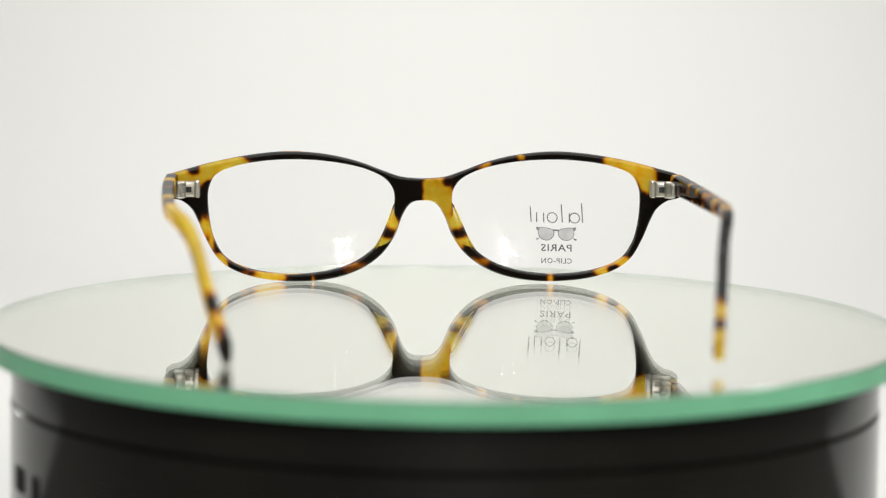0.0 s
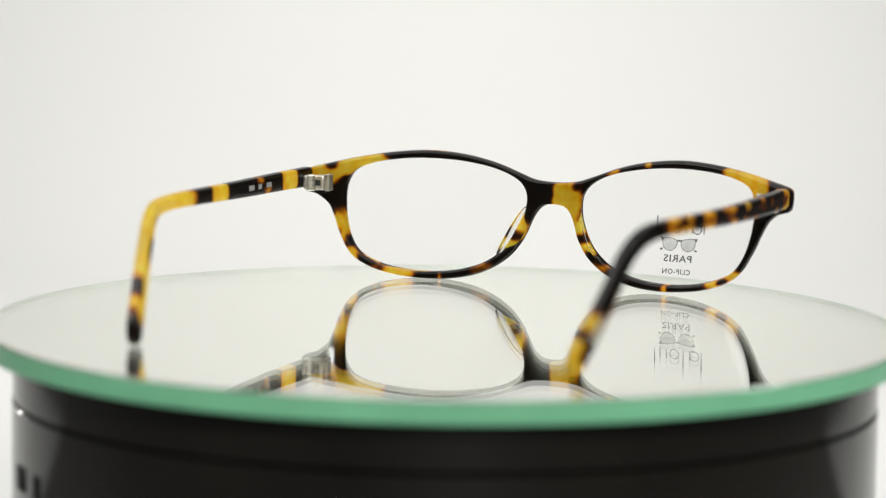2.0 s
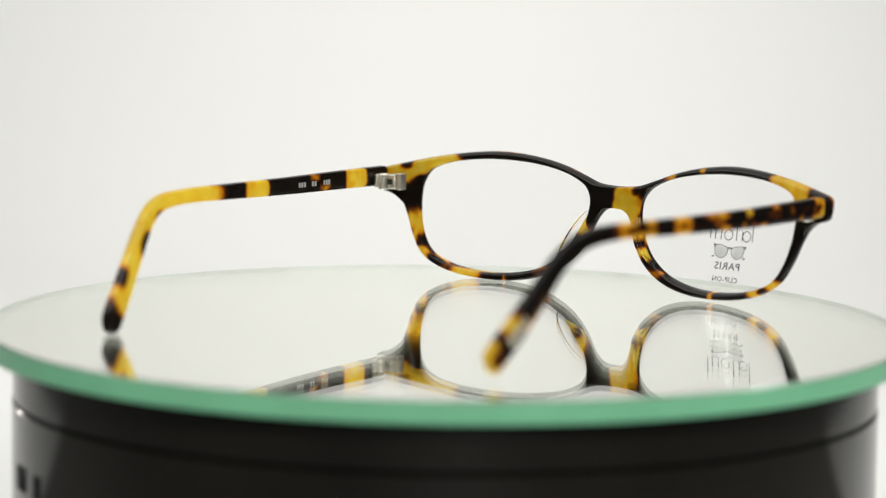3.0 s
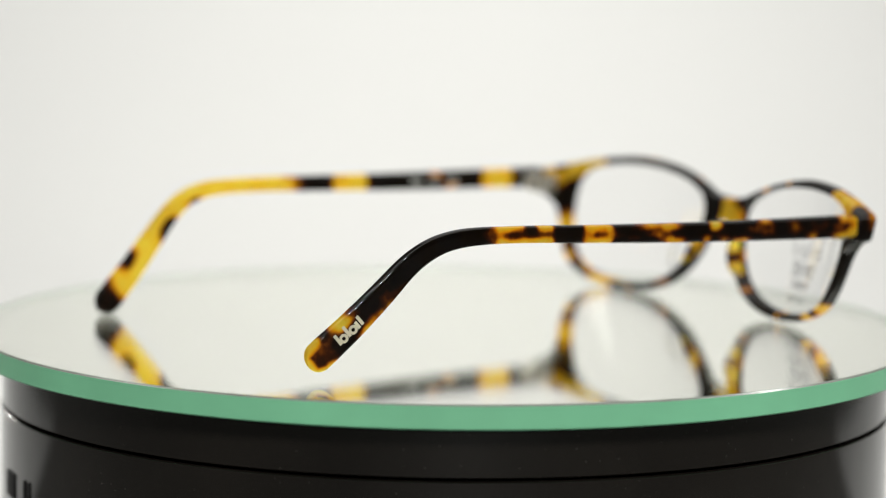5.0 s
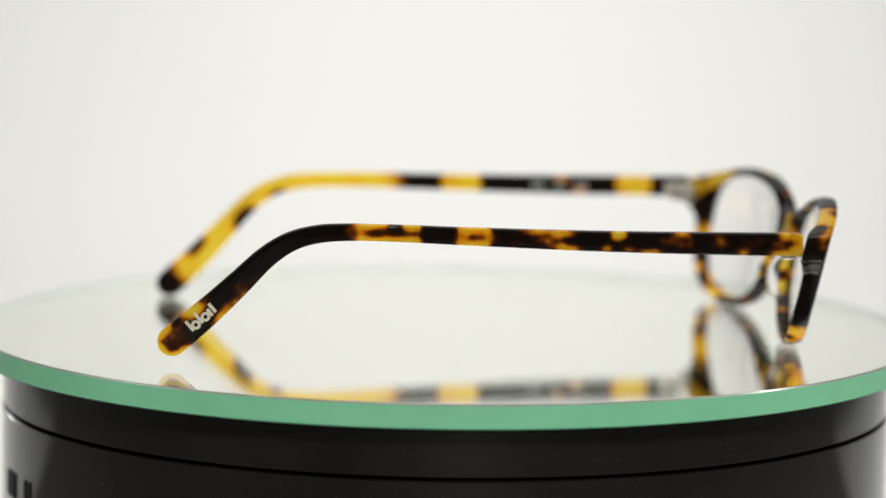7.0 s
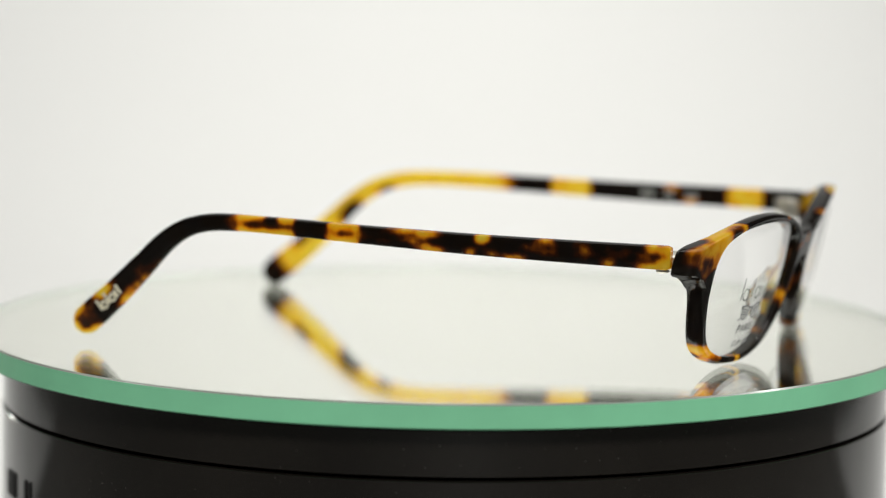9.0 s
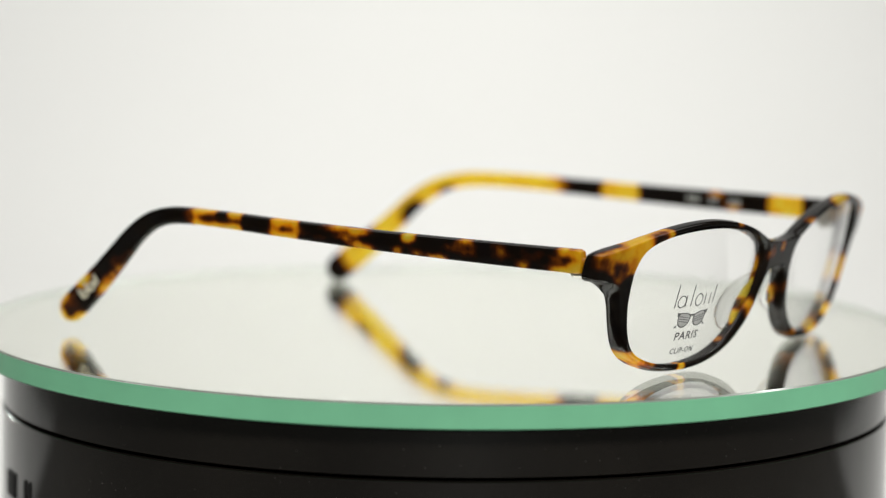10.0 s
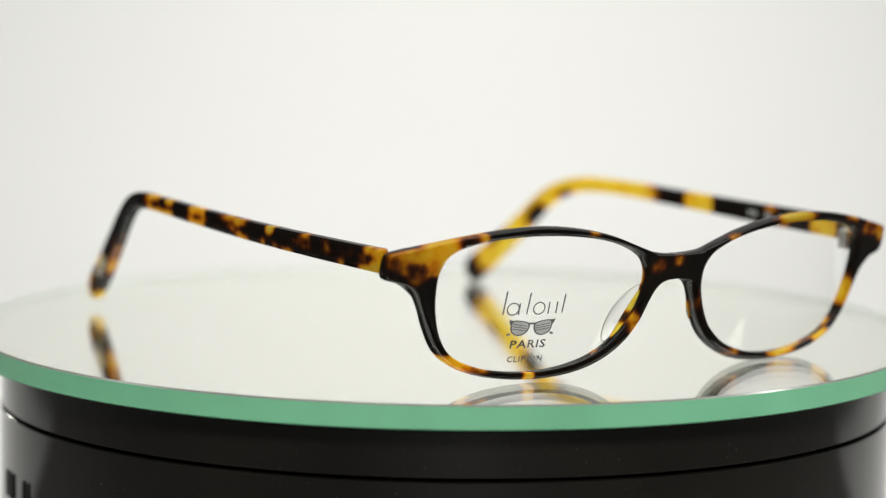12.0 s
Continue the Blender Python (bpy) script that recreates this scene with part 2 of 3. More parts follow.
def lens_y(x, z):
    """Depth of a lens's outer face in mm: a shallow dome seated in the rim."""
    return 81.75 + 0.245 * z - 0.012 * (x - 33.0) - 0.00186 * x * x - 0.0038 * ((x - 33.0) ** 2 + (z - 18.0) ** 2) - 0.4e-7 * x ** 4


def blots(patches, u, v, tall=1.0, base=0.12):
    """Dye strength of the acetate at (u, v): 0 dark, 1 yellow. Patches: u, v, half width, half height, strength."""
    total = base
    for cu, cv, ru, rv, k in patches:
        d = (abs((u - cu) / ru) ** 2.6 + abs((v - cv) / rv) ** 2.6) ** (1 / 2.6)
        m = max(0.0, min(1.0, 0.5 + (1 - d) * min(ru, rv * tall) / 1.7))
        total += (k - total) * m
    return total


# u = x, v = z in mm
BACK_BLOTS = [(-57, 31, 10.5, 3.6, .86), (-63, 28, 4, 3, .80), (-62, 30.6, 1.5, 1.5, .2), (-58.5, 13, 2.4, 5.2, .80), (-55.2, 5.6, 2.8, 2.6, .88), (-58.6, 11.5, 1.0, 1.6, .40),
              (-43.4, 2, 6.0, 2.2, .88), (-46.6, 2.6, 1.6, .9, .40), (-30, 1, .8, 2, .72), (-19, 3.6, 3.4, 2.2, .43), (-8.7, 14.5, 2.2, 3.2, .82), (3.8, 24, 4.2, 5, .74), (6.9, 26.6, 1.5, 1.3, .3),
              (6.4, 20.5, 1.8, 3.4, .68), (6.6, 15.5, 1.6, 2.2, .74), (9.4, 10.5, 1.8, 2.4, .68), (16, 31, 2.4, 2, .60), (26.4, 34, 1.2, 2, .80), (15.6, 5, 3.2, 1.8, .55),
              (34, 1, .8, 2, .86), (51, 4.6, 5.6, 3.0, .90), (50.5, 4.0, 1.6, 1.1, .22), (55.3, 31, 7.0, 4.2, .82), (59.6, 27.4, 2.4, 3.2, .84)]
FACE_BLOTS = [(62, 28.0, 7.6, 4.4, .62), (57.5, 30.6, 4.6, 2.2, .78), (63.2, 24.2, 2.0, 2.4, .40), (56.5, 32.4, 6, 1.5, .86), (53, 31.4, 2.2, 1.3, .38), (49.4, 32.2, .9, 1.8, .76), 
              (23.7, 33.6, 2.0, 1.8, .56), (5.6, 24.5, 2.4, 2.2, .42), (.4, 25.6, 1.8, 1.5, .60), (-15, 29.4, 2.0, 1.7, .54), (-33.5, 33.6, 6.4, 1.5, .88), (-54.5, 32.2, 3.0, 1.2, .66),
              (-62.5, 29.5, 4.6, 2.6, .48), (-66.6, 28, 1.6, 2.6, .66), (51.5, 4.4, 5.4, 2.8, .80), (46, 3.2, 3.0, 1.6, .60), (34.2, 1, 1.5, 2, .80), (9.4, 11.6, 1.6, 3.6, .62), (12, 7, 1.6, 1.4, .44),
              (-7.4, 17.4, 1.2, 3.4, .44), (-19.5, 3.4, 5.4, 1.5, .50), (-37.5, 2.2, 5.2, 1.6, .82), (-50, 4.6, 3.2, 2.6, .74), (-46.4, 3.4, 1.0, 1.0, .3), (-57.4, 14.6, 1.8, 3.6, .72), (-54.6, 8.4, 1.4, 1.2, .34)]
# u = depth along the temple, v = height from -1 to 1
RIGHT_BLOTS = [(-16.9, 0, 11.6, 2, .80), (-16.9, .05, 12.4, .46, .42), (-18.7, .6, 1.4, .7, .16), (-9.0, 0, 3.8, 2, .10), (-1.4, 0, 3.9, 2, .80), (-1.4, -.05, 4.6, .42, .43),
               (14.8, .74, 5.4, .42, .80), (14.6, .3, 1.4, .5, .38), (13.5, -.1, 5.0, .3, .42), (20.6, -.8, 2.7, .42, .78), (31.1, .75, 1.8, .5, .80), (28.5, -.72, 1.0, .4, .62), (38, -.86, 2.4, .34, .70),
               (33.4, -.7, 1.2, .4, .5), (45.4, .8, 1.8, .4, .72), (46.8, .1, 2.6, .5, .40), (41, .2, 2.2, .5, .34), (55, .2, 3.0, .6, .36), (53.4, .6, 1.4, .4, .46), (59.4, -.8, 1.6, .4, .66), (62, .1, 2, .5, .36),
               (72.6, .2, 1.7, 2, .66), (69.8, -.8, 4.2, .5, .78), (69.6, .9, 1.8, .4, .7), (67.4, -.1, 1.6, .5, .42),
               (-61, .75, 2.4, .55, .86), (-54, -.8, 3.0, .4, .58), (-53.5, -.2, 2.2, .5, .36), (-58.5, -.85, 2.2, .35, .82), (-67.8, 0, 3.2, 1.2, .44)]
LEFT_BLOTS = [(56, 0, 5, 2, .82), (41, -.6, 2.5, .6, .74), (37, .7, 2.2, .5, .55), (10, 0, 5.5, 2, .86), (-27, 0, 20.5, 2, .93), (-40, -.8, 2.5, .5, .3), (-54, 0, 12, 2, .92),
              (-49, -.7, 2.5, .8, .18), (-59, .8, 2.2, .5, .25), (-69, -.6, 3.5, 1.0, .25)]


def front_mesh():
    """The front: two rims, bridge and end pieces, one half built as a ring and mirrored."""
    outer = curve_points(PROFILE_OUT, 230)
    middle = np.stack([np.zeros(7), np.linspace(21.4, 26.9, 9)[1:-1]], 1)
    loop = np.concatenate([outer, middle])
    opening = curve_points(PROFILE_IN, 400, True) - LENS_MID
    ang = np.unwrap(np.arctan2(opening[:, 1], opening[:, 0]))
    order = np.argsort(ang % (2 * math.pi))
    rad, ang = np.linalg.norm(opening, axis=1)[order], (ang % (2 * math.pi))[order]
    verts, faces, dye = [], [], []
    n = len(loop)
    for half in (1, -1):
        start = len(verts)
        for i, p in enumerate(loop):
            d = p - LENS_MID
            a = math.atan2(d[1], d[0]) % (2 * math.pi)
            q = LENS_MID + np.array((math.cos(a), math.sin(a))) * np.interp(a, ang, rad, period=2 * math.pi)
            width = np.linalg.norm(p - q)
            r = min(1.3, width * 0.46)
            ds = [0, 0.12 * r, 0.4 * r, r] + [r + (width - 2 * r) * k / 13 for k in range(1, 13)] + [width - r, width - 0.4 * r, width - 0.12 * r, width]
            fade = min(1.0, abs(p[0]) / 0.6) if i >= len(outer) - 1 or i == 0 else 1.0
            for face in (1, -1):
                for dist in ds:
                    c = q + (p - q) * (dist / width)
                    near = min(dist, 9 if fade < 1 else width - dist)
                    off = r - math.sqrt(max(0.0, r * r - max(0.0, r - near) ** 2))
                    x, z = c[0] * half, c[1]
                    thick = 4.3 + 1.2 * max(0.0, min(1.0, (c[0] - 58.5) / 6)) * (1 if z > 20 else 0.4)
                    y = face_y(c[0], z) - (off if face > 0 else thick - off)
                    verts.append((x * MM, y * MM, z * MM))
                    dye.append(blots(FACE_BLOTS if face > 0 else BACK_BLOTS, x, z))
            # the outer wall bulges a little
            a, b = verts[-21], verts[-1]
            away = (p - q) / width * (0.28 if fade == 1.0 else 0.0)
            verts.append(((a[0] + b[0]) / 2 + away[0] * half * MM, (a[1] + b[1]) / 2, (a[2] + b[2]) / 2 + away[1] * MM))
            dye.append(dye[-21] * 0.6 + dye[-1] * 0.4)
        m, row = 20, 41
        for i in range(n):
            j = (i + 1) % n
            a, b = start + i * row, start + j * row
            for k in range(m - 1):
                faces.append((a + k, b + k, b + k + 1, a + k + 1))
                faces.append((a + m + k, a + m + k + 1, b + m + k + 1, b + m + k))
            faces.append((a, a + m, b + m, b))
            if not (loop[i][0] < 1e-6 and loop[j][0] < 1e-6):
                faces.append((a + m - 1, b + m - 1, b + 2 * m, a + 2 * m))
                faces.append((a + 2 * m, b + 2 * m, b + 2 * m - 1, a + 2 * m - 1))
    return mesh_from("front_frame", verts, faces, ACETATE, True, dye)


def lens_mesh(half):
    opening = curve_points(PROFILE_IN, 160, True)
    rings = [1.008, 0.985, 0.8, 0.6, 0.4, 0.2]
    verts, faces, n = [], [], len(opening)
    for face in (0, 1):
        for k in rings:
            for p in opening:
                c = LENS_MID + (p - LENS_MID) * k
                verts.append((c[0] * half * MM, (lens_y(c[0], c[1]) - 1.3 * face) * MM, c[1] * MM))
        verts.append((LENS_MID[0] * half * MM, (lens_y(*LENS_MID) - 1.3 * face) * MM, LENS_MID[1] * MM))
    per = n * len(rings) + 1
    for face in (0, 1):
        for k in range(len(rings) - 1):
            for i in range(n):
                j, b = (i + 1) % n, face * per + k * n
                faces.append((b + i, b + j, b + n + j, b + n + i))
        for i in range(n):
            faces.append((face * per + (len(rings) - 1) * n + i, face * per + (len(rings) - 1) * n + (i + 1) % n, face * per + per - 1))
    for i in range(n):
        j = (i + 1) % n
        faces.append((i, per + i, per + j, j))
    return mesh_from("lens", verts, faces, LENS)


def temple_axis(count, bend=0.0, start=73.2):
    """Centre line (inset, depth, height) and half height along a temple, in mm; bend: how far its tip is bent inwards."""
    path = [(68.9, start, 27.0), (70.4, 52, 27.4), (71.5, 26, 28.0), (72.0, -2, 29.0), (71.7, -17, 29.6), (70.6, -30, 29.7), (69.5, -37, 28.9), (68.6, -42.2, 27.0), (67.7, -47.15, 23.5),
            (66.9, -52.8, 17.9), (65.8, -59.7, 11.3), (64.9, -65.8, 6.0), (64.3, -69.9, 2.5)]
    path = [(x - bend * max(0.0, (-36 - y) / 34) ** 1.4, y, z) for x, y, z in path]
    fine = curve_points(path, 1500)
    whole = np.linalg.norm(np.diff(fine, axis=0), axis=1).sum()
    body = np.linspace(0, whole - 3.1, count - 24, endpoint=False)
    run = np.concatenate([body, whole - 3.1 + 3.1 * np.sin(np.linspace(0, math.pi / 2, 24))]) / whole
    pts = np.stack([np.interp(run * 1499, np.arange(1500), fine[:, k]) for k in range(3)], 1)
    half = np.interp(run, [0, 0.25, 0.5, 0.64, 0.73, 0.79, 0.85, 0.905, 0.96, 1.0], [2.65, 2.35, 1.98, 1.85, 2.05, 2.40, 2.80, 3.10, 3.35, 3.35])
    return pts, half


def temple_mesh(blot_list, bend=0.0, start=73.2):
    count, around = 190, 80
    pts, half = temple_axis(count, bend, start)
    verts, faces, dye = [], [], []
    tang = np.gradient(pts, axis=0)
    tang[-24:] = tang[-25]
    length = np.concatenate([[0], np.cumsum(np.linalg.norm(np.diff(pts, axis=0), axis=1))])
    # a rounded oblong, its points evenly spaced
    fine = np.linspace(0, 2 * math.pi, 4001)
    oblong = np.stack([np.sign(np.cos(fine)) * abs(np.cos(fine)) ** 0.42, np.sign(np.sin(fine)) * abs(np.sin(fine)) ** 0.42], 1)
    run = np.concatenate([[0], np.cumsum(np.linalg.norm(np.diff(oblong * (1.5, 2.3), axis=0), axis=1))])
    outline = [(np.interp(s, run, oblong[:, 0]), np.interp(s, run, oblong[:, 1])) for s in np.linspace(0, run[-1], around, endpoint=False)]
    for i in range(count):
        t = tang[i] / np.linalg.norm(tang[i])
        up = np.cross(t, (1.0, 0, 0))
        up /= np.linalg.norm(up)
        if up[2] < 0:
            up = -up
        across = np.cross(up, t)
        if across[0] < 0:
            across = -across
        left = length[-1] - length[i]
        cap = math.sqrt(max(0.0, 1 - max(0.0, 1 - left / half[i]) ** 2))
        lead = min(1.0, 0.86 + length[i] * 0.2)
        for u, v in outline:
            w = 1.65 * (1 - 0.25 * i / count)
            c = pts[i] + across * ((u - 1) * w * lead * (0.35 + 0.65 * cap) ) + up * (v * half[i] * lead * max(cap, 0.02))
            verts.append(tuple(c * MM))
            edge = max(max(0.0, 1 - left / half[i]), abs(v) * min(1.0, max(0.0, 9 - left) / 5))
            tone = blots(blot_list, pts[i][1], v, 2.4, 0.20 if blot_list is RIGHT_BLOTS and pts[i][1] > -26 else 0.12)
            rim = min(1.0, max(0.0, (edge - 0.45) / 0.4)) if blot_list is RIGHT_BLOTS else 0.0
            dye.append(tone + (0.85 - tone) * rim)
    for i in range(count - 1):
        for k in range(around):
            l = (k + 1) % around
            faces.append((i * around + k, i * around + l, (i + 1) * around + l, (i + 1) * around + k))
    faces.append(tuple(range(around)))
    faces.append(tuple((count - 1) * around + k for k in range(around)))
    return mesh_from("temple", verts, faces, ACETATE, True, dye)


def mirrored(me):
    """The same mesh for the other side."""
    other = me.copy()
    for v in other.vertices:
        v.co.x = -v.co.x
    other.flip_normals()
    return other


def nose_pad_mesh(half):
    """A smooth pad moulded on the inner edge of the rim, standing back from it."""
    verts, faces, dye = [], [], []
    rows, around = 26, 14
    axis = curve_points([(6.3, 19.5), (7.3, 15.5), (9.4, 11.2), (12.6, 7.6)], rows)
    for i in range(rows):
        t = i / (rows - 1)
        swell = math.sin(math.pi * min(1, max(0, t))) ** 0.6
        for k in range(around):
            a = 2 * math.pi * k / around
            x = axis[i][0] + 0.9 + 1.45 * (0.25 + 0.75 * swell) * math.cos(a)
            z = axis[i][1] + 0.35 * math.cos(a)
            y = face_y(axis[i][0], axis[i][1]) - 2.6 - 2.4 * swell * (0.5 + 0.5 * math.sin(a))
            verts.append((x * half * MM, y * MM, z * MM))
            dye.append(0.86 - 0.62 * max(0.0, 1 - abs(t - 0.52) / 0.14) ** 0.5 - 0.7 * max(0.0, (t - 0.86) / 0.14) - 0.55 * max(0.0, (0.10 - t) / 0.10))
    for i in range(rows - 1):
        for k in range(around):
            l = (k + 1) % around
            faces.append((i * around + k, i * around + l, (i + 1) * around + l, (i + 1) * around + k))
    faces += [tuple(range(around)), tuple((rows - 1) * around + k for k in range(around))]
    return mesh_from("nose_pad", verts, faces, ACETATE, True, dye)


def pad_wing_mesh(half):
    """The clear wing of a nose pad, flaring backwards from the rim."""
    verts, faces = [], []
    rows, around = 30, 20
    axis = curve_points([(6.6, 20.5), (7.4, 16.5), (9.0, 12.4), (11.4, 9.0), (13.6, 7.2)], rows)
    for i in range(rows):
        t = i / (rows - 1)
        swell = math.sin(math.pi * t) ** 0.55
        for k in range(around):
            a = 2 * math.pi * k / around
            back = 0.5 + 0.5 * math.sin(a)
            reach = 2.4 + 5.8 * swell * back
            x = axis[i][0] + 1.0 + 0.28 * (reach - 2.4) + 0.30 * (0.3 + 0.7 * swell) * math.cos(a)
            y = face_y(axis[i][0], axis[i][1]) - reach
            verts.append((x * half * MM, y * MM, (axis[i][1] + 0.2 * math.cos(a)) * MM))
    for i in range(rows - 1):
        for k in range(around):
            l = (k + 1) % around
            faces.append((i * around + k, i * around + l, (i + 1) * around + l, (i + 1) * around + k))
    faces += [tuple(range(around)), tuple((rows - 1) * around + k for k in range(around))]
    return mesh_from("pad_wing", verts, faces, LENS)


def flat_print(name, shapes, place, mat, parent, label=""):
    """Thin printed shapes: polygons of (u, v) in mm, laid on a surface by place(u, v, lift)."""
    verts, faces = [], []
    for outline in shapes:
        n, s = len(outline), len(verts)
        for lift in (0.0, 0.03):
            verts += [tuple(place(u, v, lift)) for u, v in outline]
        faces.append(tuple(s + n + i for i in range(n)))
        faces.append(tuple(s + i for i in range(n)))
        faces += [(s + i, s + (i + 1) % n, s + n + (i + 1) % n, s + n + i) for i in range(n)]
    return part(name, mesh_from(name, verts, faces, mat, False), parent, label)


def bar(u, v, w, h, lean=0.0):
    return [(u - w / 2 - lean, v - h / 2), (u + w / 2 - lean, v - h / 2), (u + w / 2 + lean, v + h / 2), (u - w / 2 + lean, v + h / 2)]


def ring(u, v, ru, rv, w, steps=24):
    """A ring as a row of small quads."""
    out = []
    for i in range(steps):
        a, b = 2 * math.pi * i / steps, 2 * math.pi * (i + 1) / steps
        out.append([(u + ru * math.cos(a), v + rv * math.sin(a)), (u + ru * math.cos(b), v + rv * math.sin(b)),
                    (u + (ru - w) * math.cos(b), v + (rv - w) * math.sin(b)), (u + (ru - w) * math.cos(a), v + (rv - w) * math.sin(a))])
    return out


def word(name, text, size, place, mat, parent, spacing=1.0, width=None):
    """A printed word, its letters laid on a surface by place(u, v, lift) in mm, centred on u = 0, v = 0."""
    data = bpy.data.curves.new(name, "FONT")
    data.body, data.size, data.align_x, data.space_character, data.resolution_u = text, size, "CENTER", spacing, 2
    data.fill_mode, data.extrude, data.offset = "BOTH", 0.02, size * 0.012
    tmp = new(name, data)
    bpy.context.view_layer.update()
    me = bpy.data.meshes.new_from_object(tmp.evaluated_get(bpy.context.evaluated_depsgraph_get()))
    bpy.data.objects.remove(tmp)
    xs = [v.co.x for v in me.vertices]
    k = width / (max(xs) - min(xs)) if width else 1.0
    mid = (max(xs) + min(xs)) / 2
    for v in me.vertices:
        v.co = Vector(place((v.co.x - mid) * k, v.co.y - size * 0.35, 0.02 + v.co.z))
    me.materials.clear()
    me.materials.append(mat)
    me.name = name
    return part(name, me, parent)


def bullet_mesh(s):
    """A hinge block: square towards the lens, rounded towards the temple, with softened edges."""
    shape = [(-2.3, -2.0), (0.2, -2.0)] + [(0.2 + 2.5 * math.sin(a), -2.0 * math.cos(a)) for a in np.linspace(0.25, math.pi - 0.25, 9)] + [(0.2, 2.0), (-2.3, 2.0)]
    bm = bmesh.new()
    base = [bm.verts.new((s * u * MM, 1.7 * MM, v * MM)) for u, v in shape]
    top = [bm.verts.new((s * u * MM, -1.7 * MM, v * MM)) for u, v in shape]
    n = len(shape)
    bm.faces.new(base), bm.faces.new(top)
    for k in range(n):
        bm.faces.new((base[k], base[(k + 1) % n], top[(k + 1) % n], top[k]))
    bmesh.ops.recalc_face_normals(bm, faces=bm.faces)
    rim = [e for e in bm.edges if e.verts[0] in top and e.verts[1] in top]
    bmesh.ops.bevel(bm, geom=rim, offset=0.5 * MM, segments=3, profile=0.5, affect="EDGES")
    me = bpy.data.meshes.new("hinge_block")
    bm.to_mesh(me)
    bm.free()
    me.polygons.foreach_set("use_smooth", [True] * len(me.polygons))
    me.set_sharp_from_angle(angle=radians(40))
    me.materials.append(STEEL)
    return me


def eyeglasses():
    g = tagged(new("eyeglasses"), "tortoiseshell acetate eyeglasses with clear demo lenses standing on a mirror plate", "eyeglasses")
    front = part("front_frame", front_mesh(), g, "yellow and black tortoiseshell front with bridge")
    for half in (1, -1):
        pad = part("nose_pad", nose_pad_mesh(half), front)
        wing = part("pad_wing", pad_wing_mesh(half), pad, "clear plastic wing of the nose pad")
        wing.visible_shadow = False
    lenses = []
    for half in (1, -1):
        lens = part("lens", lens_mesh(half), g, "clear demo lens with grey print" if half > 0 else "clear plain demo lens")
        lens.visible_shadow = False
        lenses.append(lens)

    # the front stands slightly askew to the temples
    askew = Matrix.Translation((0, 0.0814, 0)) @ pose(0, 0, 0, 0, 0, 1.5) @ Matrix.Translation((0, -0.0814, 0))
    for ob in (front, *lenses):
        ob.matrix_local = askew

    # print on the outer face of one lens; it reads from the front
    def on_lens(u0, v0):
        def place(u, v, lift):
            x, z = u0 - u, v0 + v
            return Vector((x, lens_y(x, z) + 0.01 + lift, z)) * MM
        return place

    lens = lenses[0]
    logo = [bar(-7.0, 0.6, 0.28, 5.2, .12), bar(-3.6, -0.75, 0.28, 2.6), bar(-1.6, 0.4, 0.28, 4.8, .12), bar(3.3, -0.75, 0.28, 2.6), bar(5.2, -0.75, 0.28, 2.6), bar(6.8, 0.1, 0.28, 4.2, .10)] + ring(-5.0, -0.75, 1.45, 1.45, 0.26) + ring(1.0, -0.75, 1.45, 1.45, 0.26)
    flat_print("logo", logo, on_lens(36.0, 17.3), INK, lens, "thin grey printed logo strokes")
    def cat_eye(side, k):
        """One swept-up lens of the emblem, scaled about its middle."""
        eye = curve_points([(0.6, 0.9), (2.4, 1.55), (4.5, 1.6), (4.9, 0.5), (4.5, -1.0), (3.1, -1.8), (1.6, -1.6), (0.6, -0.5)], 26, True)
        return [(side * (2.75 + (u - 2.75) * k), v * k) for u, v in eye]

    spec = []
    for side in (-1, 1):
        big, small = cat_eye(side, 1.0), cat_eye(side, 0.85)
        spec += [[big[k - 1], big[k], small[k], small[k - 1]] for k in range(len(big))]
        spec += [[(side * 4.3, 1.6), (side * 5.4, 1.8), (side * 5.2, 0.9), (side * 4.8, 0.8)], [(side * 4.6, -1.1), (side * 5.5, -1.35), (side * 5.4, -1.75), (side * 4.7, -1.6)]]
        spec += [[(side * 1.0, 0.35 - 0.5 * k), (side * 4.3, 0.95 - 0.55 * k), (side * 4.3, 0.75 - 0.55 * k), (side * 1.0, 0.2 - 0.5 * k)] for k in range(3)]
    spec.append(bar(0, 0.9, 1.5, 0.45))
    flat_print("emblem", spec, on_lens(36.0, 12.3), INK_MID, lens, "small printed spectacles emblem")
    flat_print("emblem_tint", [cat_eye(-1, 0.9), cat_eye(1, 0.9)], lambda u, v, l: on_lens(36.0, 12.3)(u, v, l - 0.03), INK_SOFT, lens)
    word("word_paris", "PARIS", 2.6, on_lens(36.0, 8.6), INK, lens, 1.1, 8.2)
    word("word_clip_on", "CLIP-ON", 1.9, on_lens(36.0, 5.2), INK, lens, 1.15, 8.2)

    # temples turn slightly about their hinges
    right = part("temple", temple_mesh(RIGHT_BLOTS), g, "dark tortoiseshell temple with a cream logo on its tip")
    left = part("temple", mirrored(temple_mesh(LEFT_BLOTS, 3.5, 71.0)), g, "yellow tortoiseshell temple with pale print inside")
    hinge_at = Vector((-67.5, 71.0, 27.0)) * MM
    left.matrix_local = Matrix.Translation(hinge_at) @ pose(0, 0, 0, 0.5, 0, 5.0) @ Matrix.Translation(-hinge_at)
    # nickel hinges on the inner faces
    for temple, s in ((right, 1), (left, -1)):
        plate = part("hinge_plate", box_mesh("hinge_plate", 0.0012, 0.0048, 0.0036, STEEL, 0.0005, 3), temple, "nickel hinge plate")
        plate.location = (s * 65.75 * MM, 66.2 * MM, 26.1 * MM)
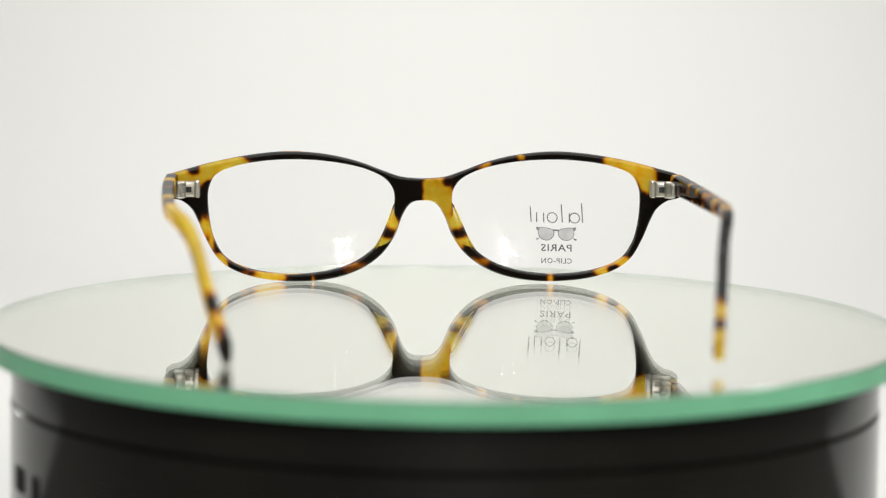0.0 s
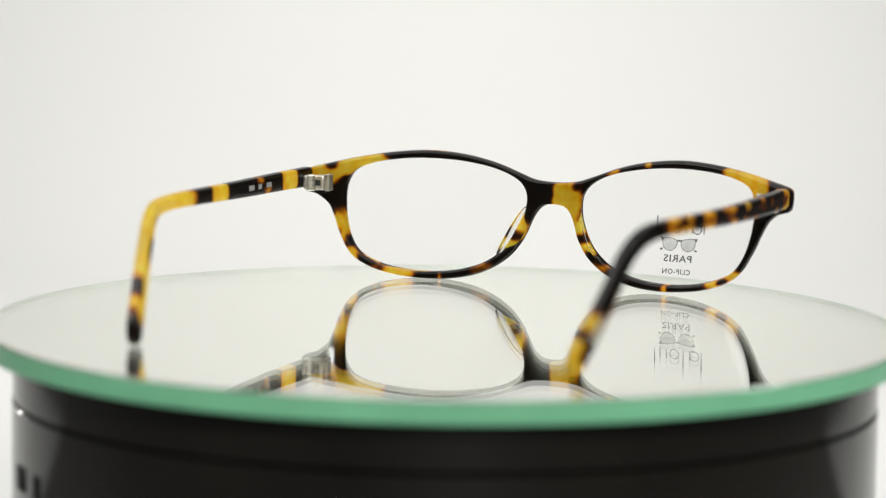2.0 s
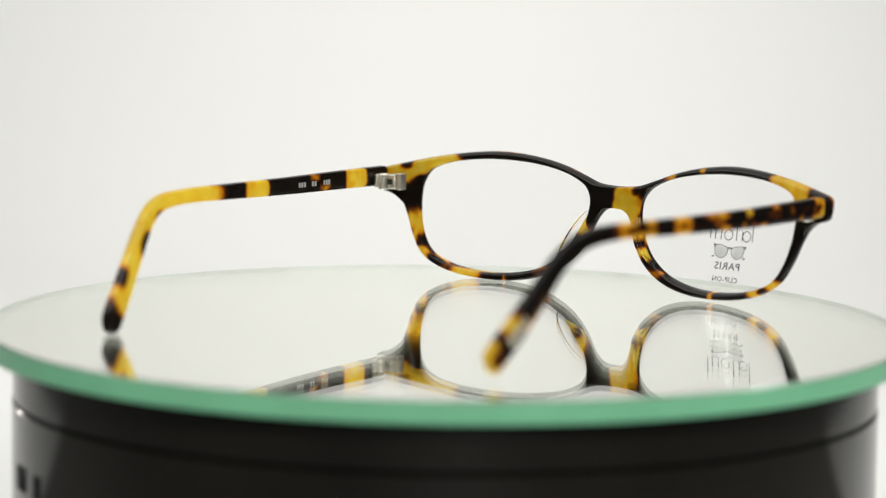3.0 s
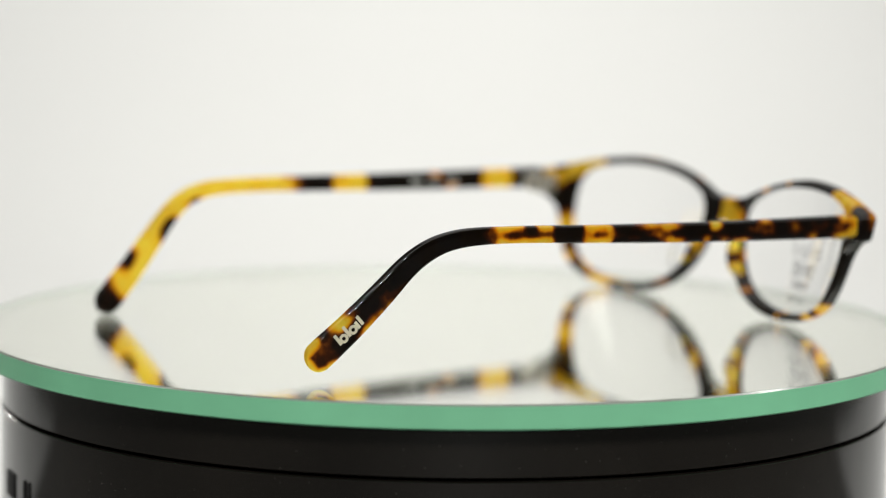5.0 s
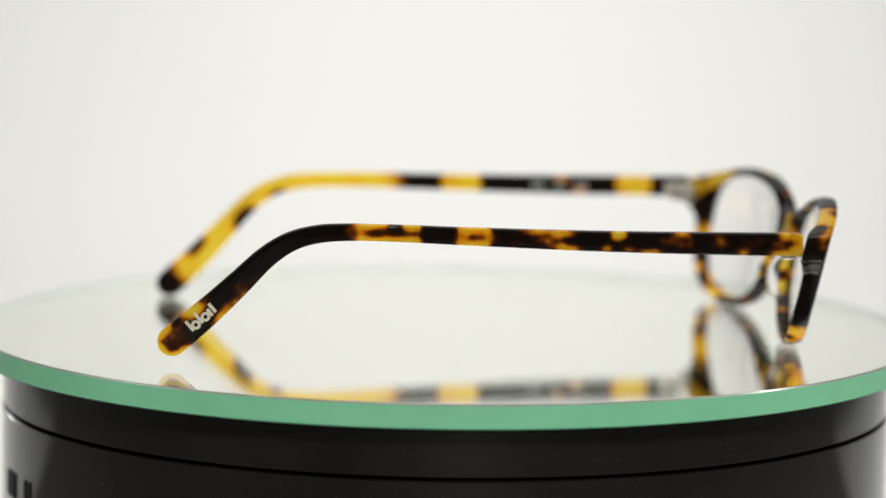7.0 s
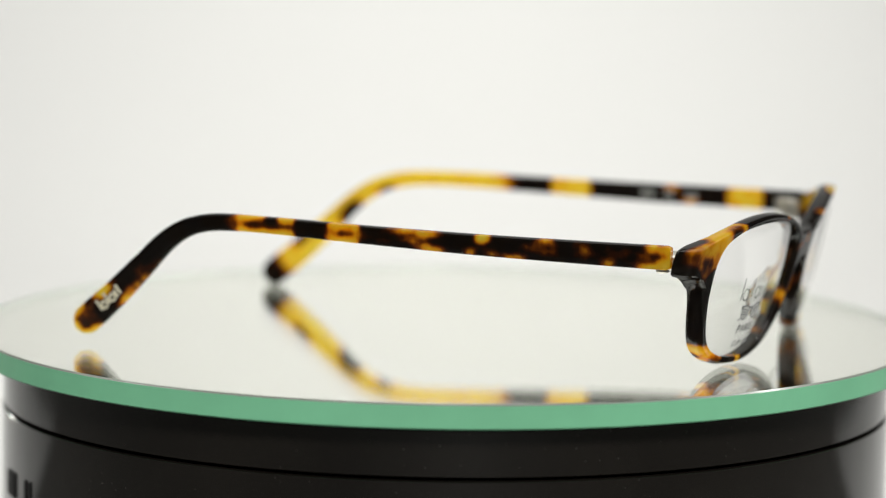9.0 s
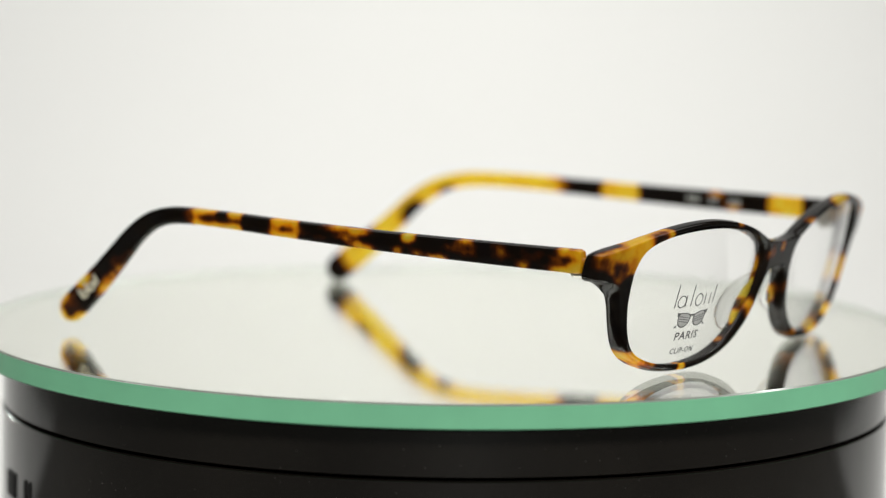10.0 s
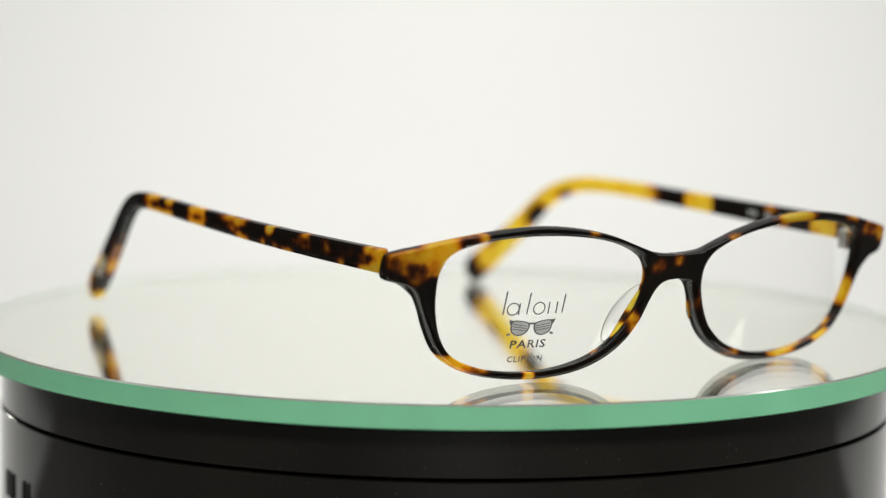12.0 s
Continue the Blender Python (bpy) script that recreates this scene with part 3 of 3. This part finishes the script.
        block = part("hinge_block", bullet_mesh(s), front, "bullet-shaped nickel hinge block")
        block.location = (s * 63.6 * MM, 70.6 * MM, 25.7 * MM)
        lug = part("hinge_lug", box_mesh("hinge_lug", 0.0013, 0.0030, 0.0046, STEEL, 0.0004, 3), front, "nickel hinge lug")
        lug.location = (s * 60.7 * MM, 71.2 * MM, 25.7 * MM)
        barrel = part("hinge_barrel", mesh_from("hinge_barrel", *lathe([(0.0, -0.0022), (0.0012, -0.0022), (0.0015, -0.0019), (0.0015, -0.0008), (0.0013, -0.0007), (0.0015, -0.0006),
                      (0.0015, 0.0006), (0.0013, 0.0007), (0.0015, 0.0008), (0.0015, 0.0019), (0.0012, 0.0022), (0.0, 0.0022)], 24), STEEL), front, "nickel hinge barrel")
        barrel.location = (s * 65.1 * MM, 68.9 * MM, 25.7 * MM)
        hole = part("hinge_slot", box_mesh("hinge_slot", 0.0019, 0.0005, 0.0015, DULL_BLACK, 0.0001), front, "dark square hinge slot")
        hole.location = (s * 63.2 * MM, 68.85 * MM, 25.7 * MM)
    # cream mark along the tip of one temple
    pts, half_h = temple_axis(190)

    def on_tip(u, v, lift):
        run = np.interp(-61.0 + u * 0.72, pts[::-1, 1], np.arange(190)[::-1])
        i = int(run)
        c = pts[i] + (pts[min(i + 1, 189)] - pts[i]) * (run - i)
        return Vector((c[0] + 0.02 + lift, c[1] - v * 0.66, c[2] + v * 0.74)) * MM

    mark = [bar(-3.3, 0.3, 0.75, 2.8), bar(-0.5, 0.4, 0.75, 3.0), bar(2.3, -0.3, 0.75, 1.9), bar(3.4, 0.1, 0.75, 2.5)] + ring(-2.0, -0.4, 1.1, 1.1, 0.65, 16) + ring(0.9, -0.4, 1.1, 1.1, 0.65, 16)
    flat_print("logo_mark", mark, on_tip, CREAM, right, "cream foil logo mark")

    def on_inside(u, v, lift):
        c = np.array([np.interp(36.0 - u, pts[::-1, 1], pts[::-1, k]) for k in range(3)])
        return Vector((-(c[0] - 3.15) + lift, c[1], c[2] + v)) * MM

    small = [bar(u, 0, w, 1.3) for u, w in ((-7.0, 0.9), (-5.8, 0.9), (-4.7, 0.7), (-0.6, 0.9), (0.6, 0.9), (4.4, 0.9), (5.6, 0.9), (6.8, 0.9))]
    flat_print("size_print", small, on_inside, PALE, left, "row of small pale printed bars")
    return g


studio()
turntable()
plate = mirror_disc()
glasses = eyeglasses()


# ---- movement ----
def turned(t):
    """Degrees that the turntable has gone round at t seconds."""
    return math.degrees(0.21404 * t + -0.0160 * (t / 12) ** 2 + 0.0464 * (t / 12) ** 3)


def motions():
    times = [k * 0.5 for k in range(25)]
    stand = pose(-0.0064, 0.083, 0.0001, 0, -0.45, 1.9) @ pose(0, -0.083, 0)
    walk(plate, [(t, pose(0, 0, 0, 0, 0, -turned(t))) for t in times])
    walk(glasses, [(t, pose(0, 0, 0, 0, 0, -turned(t)) @ stand) for t in times])
    # the lens is pulled from the far side of the plate to its near side
    walk(focus, [(0.0, pose(0, 0.075, 0.02)), (3.0, pose(0, 0.070, 0.02)), (4.8, pose(0, -0.078, 0.02)), (12.0, pose(0, -0.080, 0.02))])


focus = new("focus_point")
cam.data.dof.use_dof = True
cam.data.dof.focus_object = focus
cam.data.dof.aperture_fstop = 8.5
motions()
